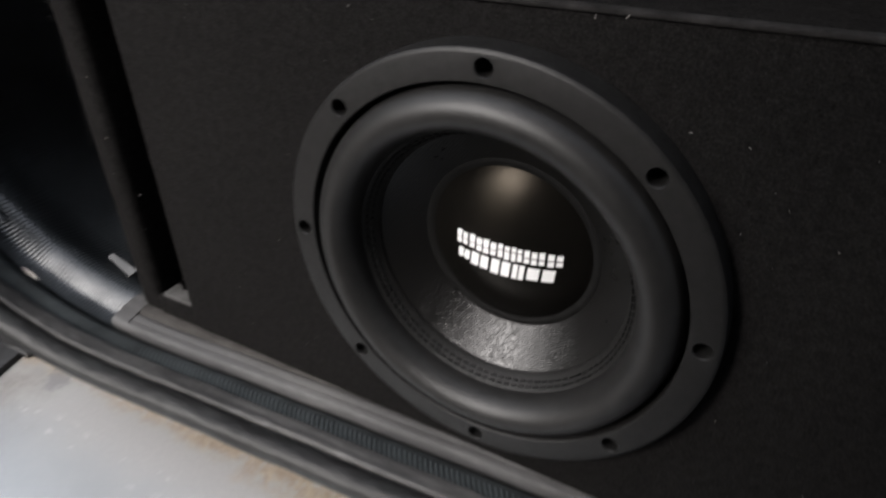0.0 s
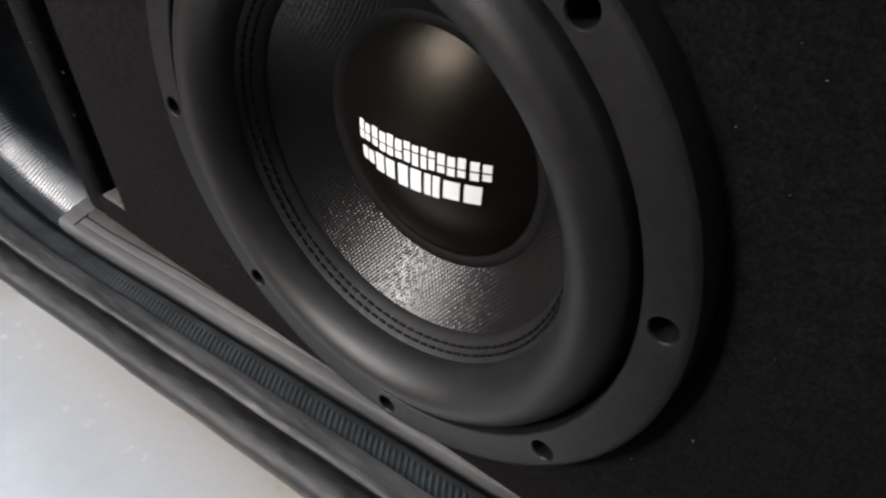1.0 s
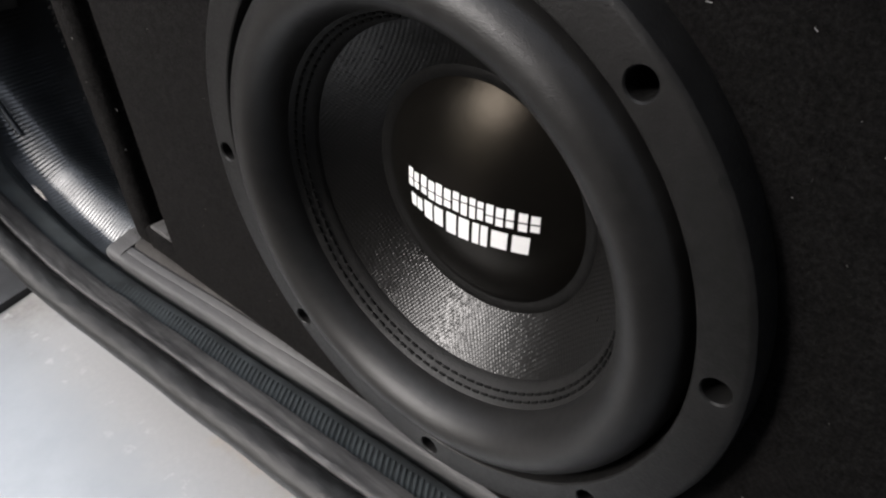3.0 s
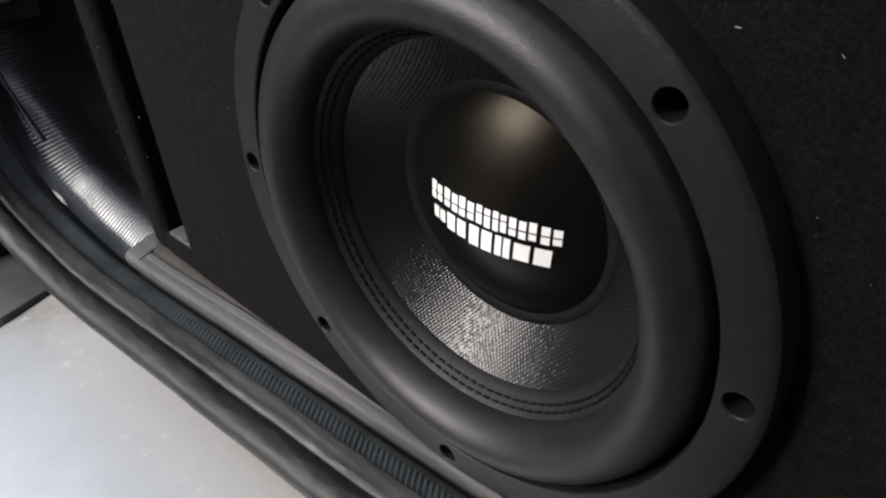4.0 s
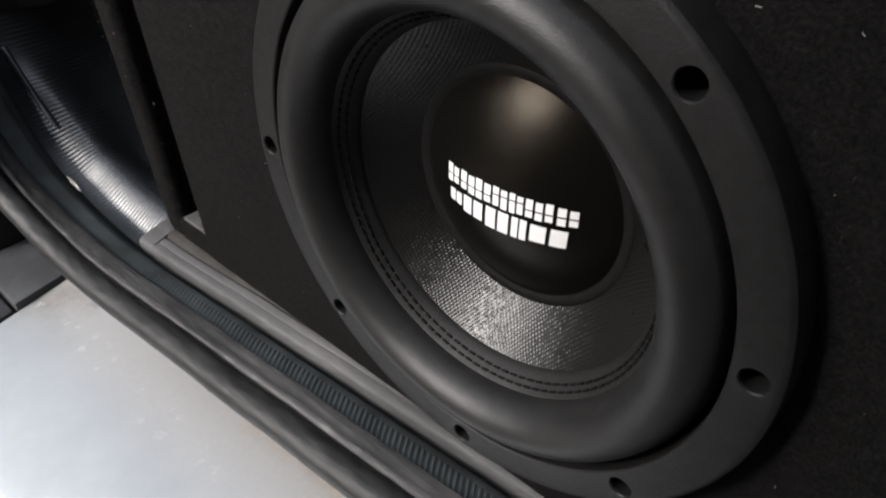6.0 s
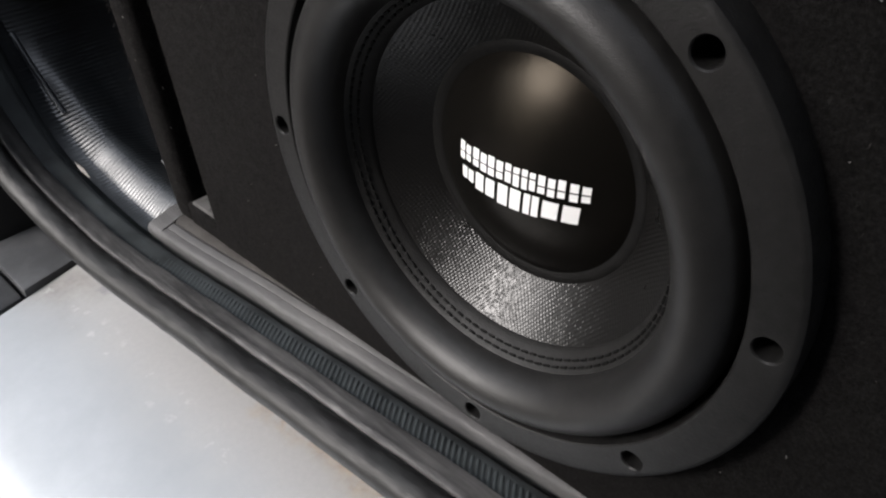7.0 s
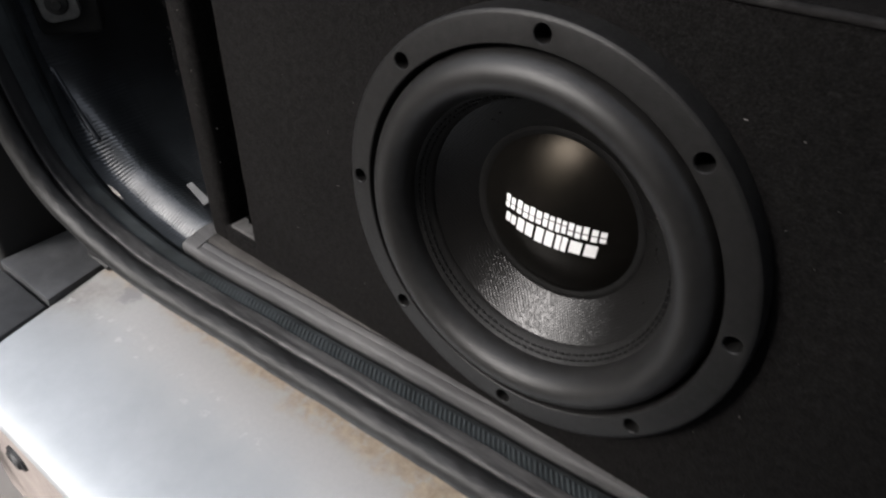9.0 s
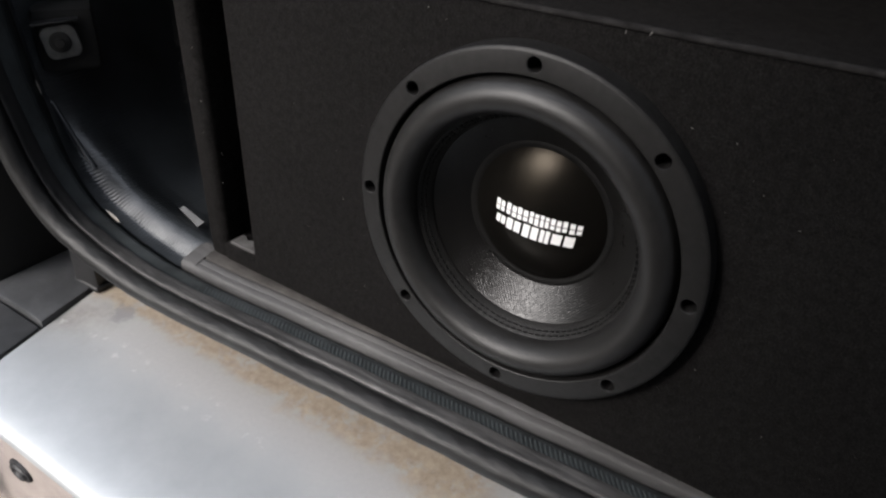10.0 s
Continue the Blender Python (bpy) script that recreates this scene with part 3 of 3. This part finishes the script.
part("hem", slanted(hem), WORN, enclosure, "folded edge of the carpet")

# ---- subwoofer ----
woofer = empty("subwoofer", "black subwoofer with foam surround, stitched woven cone and domed cap", "subwoofer", (SPX, 0.0, SPZ))
RO, RI, RH, FY = 0.160, 0.1392, 0.149, -0.014


def frame_ring():
    bm = bmesh.new()
    n = 192

    def circle(r, y, cx=0.0, cz=0.0, k=n):
        return [bm.verts.new((cx + r * math.sin(2 * math.pi * i / k), y, cz + r * math.cos(2 * math.pi * i / k))) for i in range(k)]

    def loop(vs):
        return [bm.edges.new((vs[i], vs[(i + 1) % len(vs)])) for i in range(len(vs))]

    def wall(a, b):
        for i in range(len(a)):
            bm.faces.new((a[i], a[(i + 1) % len(a)], b[(i + 1) % len(a)], b[i]))

    outer, inner = circle(RO - 0.0034, FY), circle(RI + 0.001, FY)
    edges = loop(outer) + loop(inner)
    holes = []
    for k in range(8):
        a = radians(-0.5 + 45 * k)
        h = circle(0.0064, FY, RH * math.sin(a), RH * math.cos(a), 28)
        edges += loop(h)
        holes.append((h, a))
    bmesh.ops.triangle_fill(bm, edges=edges, use_beauty=True)
    for f in [f for f in bm.faces if any((f.calc_center_median() - Vector((RH * math.sin(a), FY, RH * math.cos(a)))).length < 0.005 for _, a in holes)
              or Vector((f.calc_center_median().x, f.calc_center_median().z)).length < RI - 0.004]:
        bm.faces.remove(f)
    prev = outer
    for r, y in ((RO - 0.0016, FY + 0.0006), (RO - 0.0004, FY + 0.0018), (RO, FY + 0.0034), (RO, 0.014)):
        c = circle(r, y)
        wall(prev, c)
        prev = c
    prev = inner
    for r, y in ((RI + 0.0002, FY + 0.0006), (RI, FY + 0.002), (RI, 0.012)):
        c = circle(r, y)
        wall(prev, c)
        prev = c
    for h, a in holes:
        cx, cz = RH * math.sin(a), RH * math.cos(a)
        prev = h
        for r, y in ((0.0058, FY + 0.0008), (0.0056, FY + 0.024)):
            c = circle(r, y, cx, cz, 28)
            wall(prev, c)
            prev = c
        bm.faces.new(prev)
    return bm


ring_part = part("frame_ring", frame_ring(), CASTING, woofer, "black cast mounting ring with eight bolt holes", 30)
screw_bm = revolve([(0, -0.0015), (0.0018, -0.0015), (0.0022, -0.003), (0.004, -0.003), (0.0046, -0.002), (0.0047, 0.001)], 20)
screw_mesh = mesh_of("screw", screw_bm, SCREW)
for k in range(8):
    a = radians(-0.5 + 45 * k)
    s = part("screw", screw_mesh, None, ring_part)
    s.location = (RH * math.sin(a), FY + 0.0215, RH * math.cos(a))

# the surround: a full half roll, standing proud of the mounting ring
roll = [(0.1378, 0.012), (0.1370, 0.004)]
for k in range(33):
    a = math.pi * k / 32
    roll.append((0.1208 + 0.0160 * math.cos(a), -0.0003 - 0.0224 * math.sin(a)))
roll += [(0.1046, 0.0012), (0.1043, 0.0035)]
part("surround", revolve(roll, 192), RUBBER, woofer, "thick half-round foam surround", 60)
FLANGE_LINE = [(0.1062, 0.0002), (0.1058, -0.0009), (0.1050, -0.0010), (0.1040, 0.0000), (0.1026, 0.0024), (0.0996, 0.0066), (0.0978, 0.0098), (0.0971, 0.0115), (0.0966, 0.0132), (0.0966, 0.0155)]
flange = part("flange", revolve(FLANGE_LINE, 192), FLANGE, woofer, "stitched ring joining surround and cone", 40)


def woven_cone(r0, y0, r1, y1, around=1800, rings=132):
    """The cone's cloth: over-and-under threads in straight rows, as real relief."""
    rr = np.linspace(r0, r1, rings)[:, None]
    yy = np.linspace(y0, y1, rings)[:, None]
    aa = np.linspace(0, 2 * np.pi, around, endpoint=False)[None, :]
    x, z, y = rr * np.sin(aa), rr * np.cos(aa), yy + 0 * aa
    gen_w = np.random.default_rng(3)
    cell = gen_w.uniform(0.3, 1.8, (160, 160))
    wob = 0.00025 * np.sin(x * 310 + 1.3) + 0.0002 * np.sin(z * 270)
    u, v = (x + wob) / 0.0025, (z + wob) / 0.0029
    lift = np.sin(2 * np.pi * u) * np.sin(2 * np.pi * v) * cell[np.floor(u * 2).astype(int) % 160, np.floor(v * 2).astype(int) % 160]
    edge = np.clip(np.minimum(np.arange(rings), np.arange(rings)[::-1]) / 4.0, 0, 1)[:, None]
    lift *= 0.0001 * edge
    slope = math.atan2(y1 - y0, r0 - r1)
    nr, ny = -math.sin(slope), -math.cos(slope)
    x, z, y = x + lift * nr * np.sin(aa), z + lift * nr * np.cos(aa), y + lift * ny
    i = np.arange(rings - 1)[:, None] * around
    j, k = np.arange(around)[None, :], (np.arange(around)[None, :] + 1) % around
    faces = np.stack([i + j, i + k, i + around + k, i + around + j], -1).reshape(-1, 4)
    me = bpy.data.meshes.new("cone")
    me.from_pydata(np.stack([x, y, z], -1).reshape(-1, 3).tolist(), [], faces.tolist())
    me.materials.append(CONE)
    me.shade_smooth()
    return me


part("cone", woven_cone(0.0972, 0.0132, 0.0660, 0.0392), None, woofer, "woven black cone with a satin sheen")
part("cap_ring", revolve([(0.0703, 0.0375), (0.0700, 0.0364), (0.0692, 0.0359), (0.0660, 0.0362), (0.0642, 0.0369), (0.0634, 0.0372), (0.0632, 0.0385)], 160), LIP, woofer, "flat glued lip round the cap", 50)
CAP_R, CAP_Y, CAP_H = 0.0636, 0.0374, 0.0205
BALL = (CAP_R ** 2 + CAP_H ** 2) / (2 * CAP_H)


def cap_y(r):
    return CAP_Y - CAP_H + BALL - math.sqrt(max(BALL ** 2 - r * r, 0))


cap = part("dust_cap", revolve([(CAP_R * i / 28, cap_y(CAP_R * i / 28)) for i in range(29)], 160), CAP, woofer, "smooth domed black cap", 60)

# two rows of stitches
st = box(bmesh.new(), -0.0023, 0.0023, -0.0009, 0.0006, -0.0009, 0.0009, 0.0005, 2)
stitch_mesh = mesh_of("stitch", st, THREAD)
for r, y, count in ((0.1024, 0.0023, 104), (0.0999, 0.0058, 102)):
    for k in range(count):
        a = 2 * math.pi * k / count
        s = part("stitch", stitch_mesh, None, flange)
        s.matrix_basis = Matrix.Translation((r * math.sin(a), y, r * math.cos(a))) @ Matrix.Rotation(a, 4, "Y") @ Matrix.Rotation(radians(-54), 4, "X")


# the printed mark: two rows of plain white blocks wrapped over the dome
def dome_block(x0, x1, z0, z1, lean=0.0):
    bm = bmesh.new()
    nx, nz = 3, 3
    grid = []
    for i in range(nx + 1):
        row = []
        for j in range(nz + 1):
            z = z0 + (z1 - z0) * j / nz
            x = x0 + (x1 - x0) * i / nx + lean * (z - z0)
            row.append(bm.verts.new((x, cap_y(math.hypot(x, z)) - 0.0004, z)))
        grid.append(row)
    for i in range(nx):
        for j in range(nz):
            bm.faces.new((grid[i][j], grid[i + 1][j], grid[i + 1][j + 1], grid[i][j + 1]))
    ob = part("printed_block", bm, WHITE, cap)
    return ob


UPPER = ((-0.0356, -0.0262), (-0.0240, -0.0135), (-0.0122, -0.0020), (-0.0004, 0.0083), (0.0098, 0.0175), (0.0190, 0.0330), (0.0352, 0.0449))
for k, (a, b) in enumerate(UPPER):
    top, foot, slit = 0.0131 - 0.9 * ((a + b) / 2) ** 2, 0.0018, 0.0088 if k in (3, 4) else 0.0064
    bars = 3 if b - a > 0.012 else 2
    w = (b - a) / (bars + 0.38 * (bars - 1))
    for q in range(bars):
        x = a + 1.38 * w * q
        dome_block(x, x + w, slit + 0.0004, top - 0.0006 * (q % 2))
        dome_block(x, x + w, foot + 0.0006 * ((q + k) % 2), slit - 0.0004)
LOWER = ((-0.0345, -0.0245), (-0.0228, -0.0085), (-0.0060, 0.0085), (0.0105, 0.0190), (0.0212, 0.0400))
for a, b in LOWER:
    dip = 2.6 * ((a + b) / 2 - 0.006) ** 2
    w = (b - a) * 0.44
    dome_block(a, a + w, -0.0134 + dip, -0.0002 - 0.6 * dip, 0.1)
    dome_block(b - w, b, -0.0134 + dip, -0.0002 - 0.6 * dip, 0.1)

# ---- ribs of the sill strip ----
rib = box(bmesh.new(), -0.0013, 0.0013, -0.0050, 0.0132, -0.0012, 0.0004, 0.0007, 3)
rib_mesh = mesh_of("rib", rib, RIB)
for k in range(210):
    x = -0.424 + 0.0054 * k
    if x > 0.69:
        break
    near = min(LINE, key=lambda q: abs(q.x - x))
    r = part("rib", rib_mesh, None, strip)
    r.matrix_basis = Matrix.Translation((x, near.y + K * (x - near.x), near.z - 0.0040 - 0.0004 * min(max((-0.22 - x) / 0.15, 0.0), 1.0))) @ Matrix.Rotation(radians(-6.5), 4, "X") @ Matrix.Rotation(radians(33), 4, "Z")

# ---- lamp fixing inside the corner, and a loose tab on the liner ----
fixing = empty("lamp_fixing", "grey moulded lamp bracket with a round black knob", "lamp bracket", (-0.690, 0.032, 0.904), 57)
part("housing", box(bmesh.new(), -0.030, 0.045, 0.006, 0.06, -0.044, 0.040, 0.01, 2), DARK, fixing)
plate = box(bmesh.new(), -0.0215, 0.0225, -0.004, 0.008, -0.022, 0.0205, 0.0)
bmesh.ops.bevel(plate, geom=[e for e in plate.edges if abs(e.verts[0].co.y - e.verts[1].co.y) > 0.005], offset=0.011, segments=5, profile=0.5, affect="EDGES")
bmesh.ops.bevel(plate, geom=[e for e in plate.edges if e.verts[0].co.y < -0.003 and e.verts[1].co.y < -0.003], offset=0.0025, segments=2, profile=0.5, affect="EDGES")
bmesh.ops.transform(plate, matrix=Matrix.Rotation(radians(-8), 4, "Y"), verts=plate.verts)
part("plate", plate, FIXING, fixing, "pale grey rounded plate")
knob = revolve([(0, -0.012), (0.005, -0.012), (0.0062, -0.0105), (0.0062, -0.0075), (0.0115, -0.007), (0.0132, -0.0055), (0.0132, -0.003)], 40)
part("knob", knob, DARK, fixing, "round black plastic knob")
hood = box(bmesh.new(), -0.030, 0.026, -0.010, 0.010, 0.0300, 0.0322, 0.0009, 2)
for v in hood.verts:         # the hood droops towards its ends
    v.co.z -= 6.0 * (v.co.x - 0.006) ** 2
part("hood", hood, PLASTIC, fixing, "thin black hood over the plate")
bm = box(bmesh.new(), -0.022, 0.022, -0.006, 0.006, -0.0006, 0.0006, 0.0004, 1)
for v in bm.verts:
    v.co.y = v.co.y * (0.6 + 0.4 * (v.co.x + 0.024) / 0.048)
    v.co.z += 0.003 * (v.co.x / 0.024) ** 2
bmesh.ops.transform(bm, matrix=Matrix.Translation((-0.528, 0.069, 0.6835)) @ Euler((0.25, 0.24, -0.1)).to_matrix().to_4x4(), verts=bm.verts)
thing("liner_tab", bm, GREY_CLIP, "small pale plastic tab lying on the trunk liner", "plastic tab")

bm = bmesh.new()
bmesh.ops.create_icosphere(bm, subdivisions=3, radius=1.0)
for v in bm.verts:
    v.co *= 1.0 + 0.8 * noise.noise(Vector((v.co.x * 5.5, v.co.y * 1.5, v.co.z * 1.5))) + 0.35 * noise.noise(v.co * 6.0)
    v.co = Vector((v.co.x * 0.0125, v.co.y * 0.0016, v.co.z * 0.0017))
bmesh.ops.transform(bm, matrix=Matrix.Translation((-0.598, -0.0045, 0.6935)) @ Euler((0.35, 0.42, 0.05)).to_matrix().to_4x4(), verts=bm.verts)
thing("film_scrap", bm, SCRAP, "crumpled shiny scrap of pale film on the liner's lip", "plastic scrap")

# ---- lint on the carpet ----
rng = random.Random(4)
bm = bmesh.new()
spots = [(0.166, 0.837, 1.0), (0.228, 0.802, 0.9), (0.115, 1.028, 1.0), (0.144, 1.027, 0.8), (-0.205, 0.854, 1.0), (0.054, 1.082, 1.3), (0.0705, 1.082, 1.5), (-0.11, 1.065, 0.8), (-0.049, 1.056, 1.0), (-0.023, 1.057, 0.7), (0.2, 0.98, 0.6), (0.28, 0.95, 0.5)]
spots_port = [(-0.4125, 0.0195, 0.9), (-0.4018, 0.031, 0.835), (-0.4018, 0.027, 0.797), (-0.4166, 0.0195, 0.9595), (-0.4155, 0.0195, 0.862)]
spots += [(rng.uniform(-0.3, 0.42), rng.uniform(0.72, 1.07), rng.uniform(0.15, 0.4)) for _ in range(60)]
flecks = [(Vector((x, 0.008 + BOX_K * x - 0.0012, z)), size) for x, z, size in spots if math.hypot(x, z - 0.9) >= 0.168]
flecks += [(Vector(q), 1.1) for q in spots_port]
for p, size in flecks:
    a, bend = rng.uniform(0, 6.28), rng.uniform(-0.8, 0.8)
    prev = None
    for i in range(4):
        side_v = Vector((-math.sin(a), 0, math.cos(a))) * 0.00018 * size
        q = (bm.verts.new(p - side_v), bm.verts.new(p + Vector((0, -0.0004, 0))), bm.verts.new(p + side_v))
        if prev:
            for u in (0, 1):
                bm.faces.new((prev[u], prev[u + 1], q[u + 1], q[u]))
        prev = q
        p = p + Vector((math.cos(a), rng.uniform(-0.3, 0.1), math.sin(a))) * 0.00065 * size
        a += bend
thing("lint", bm, LINT, "pale flecks of lint caught in the black carpet", "lint", "stuff")

# ---- the carpet's pile on the front of the box ----
gen = np.random.default_rng(7)
count = 60000
px = gen.uniform(BX0, BX1 - 0.01, count)
pz = gen.uniform(BZ0 + 0.004, BZ1 - 0.004, count) + SLANT * px
keep = (np.hypot(px - SLANT * (pz - PIVOT) - 0.003 - SPX, pz - SPZ) > 0.161) & ~((px > PX0 - 0.002) & (px < PX1 + 0.003) & (pz > PZ0 - 0.012) & (pz < BZ1 - 0.035))
px, pz = px[keep], pz[keep]
px = np.concatenate([px, gen.uniform(BX0, BX1, 3500)])
pz = np.concatenate([pz, BZ1 - gen.uniform(0.0, 0.006, 3500) + SLANT * px[-3500:]])
px = px - SLANT * (pz - PIVOT) - 0.003
n = len(px)
ang, size, tilt = gen.uniform(0, 2 * np.pi, n), gen.uniform(0.0012, 0.0034, n), gen.uniform(0.15, 0.75, n)
wide = gen.uniform(0.00012, 0.00028, n)
cx, cz = np.cos(ang), np.sin(ang)
back = np.full(n, 0.0006)
back[-3500:] = 0.0012 + 0.008 * gen.uniform(0, 1, 3500) ** 2
base = np.stack([px, back, pz], 1)
across = np.stack([-cz * wide, np.zeros(n), cx * wide], 1)
tip = base + np.stack([cx * size, -tilt * size - 0.0006, cz * size], 1)
co = np.stack([base - across, base + across, tip], 1).reshape(-1, 3)
pile = bpy.data.meshes.new("carpet_pile")
pile.from_pydata(co.tolist(), [], np.arange(3 * n).reshape(-1, 3).tolist())
pile.materials.append(PILE)
part("nap", pile, None, enclosure, kind="stuff")
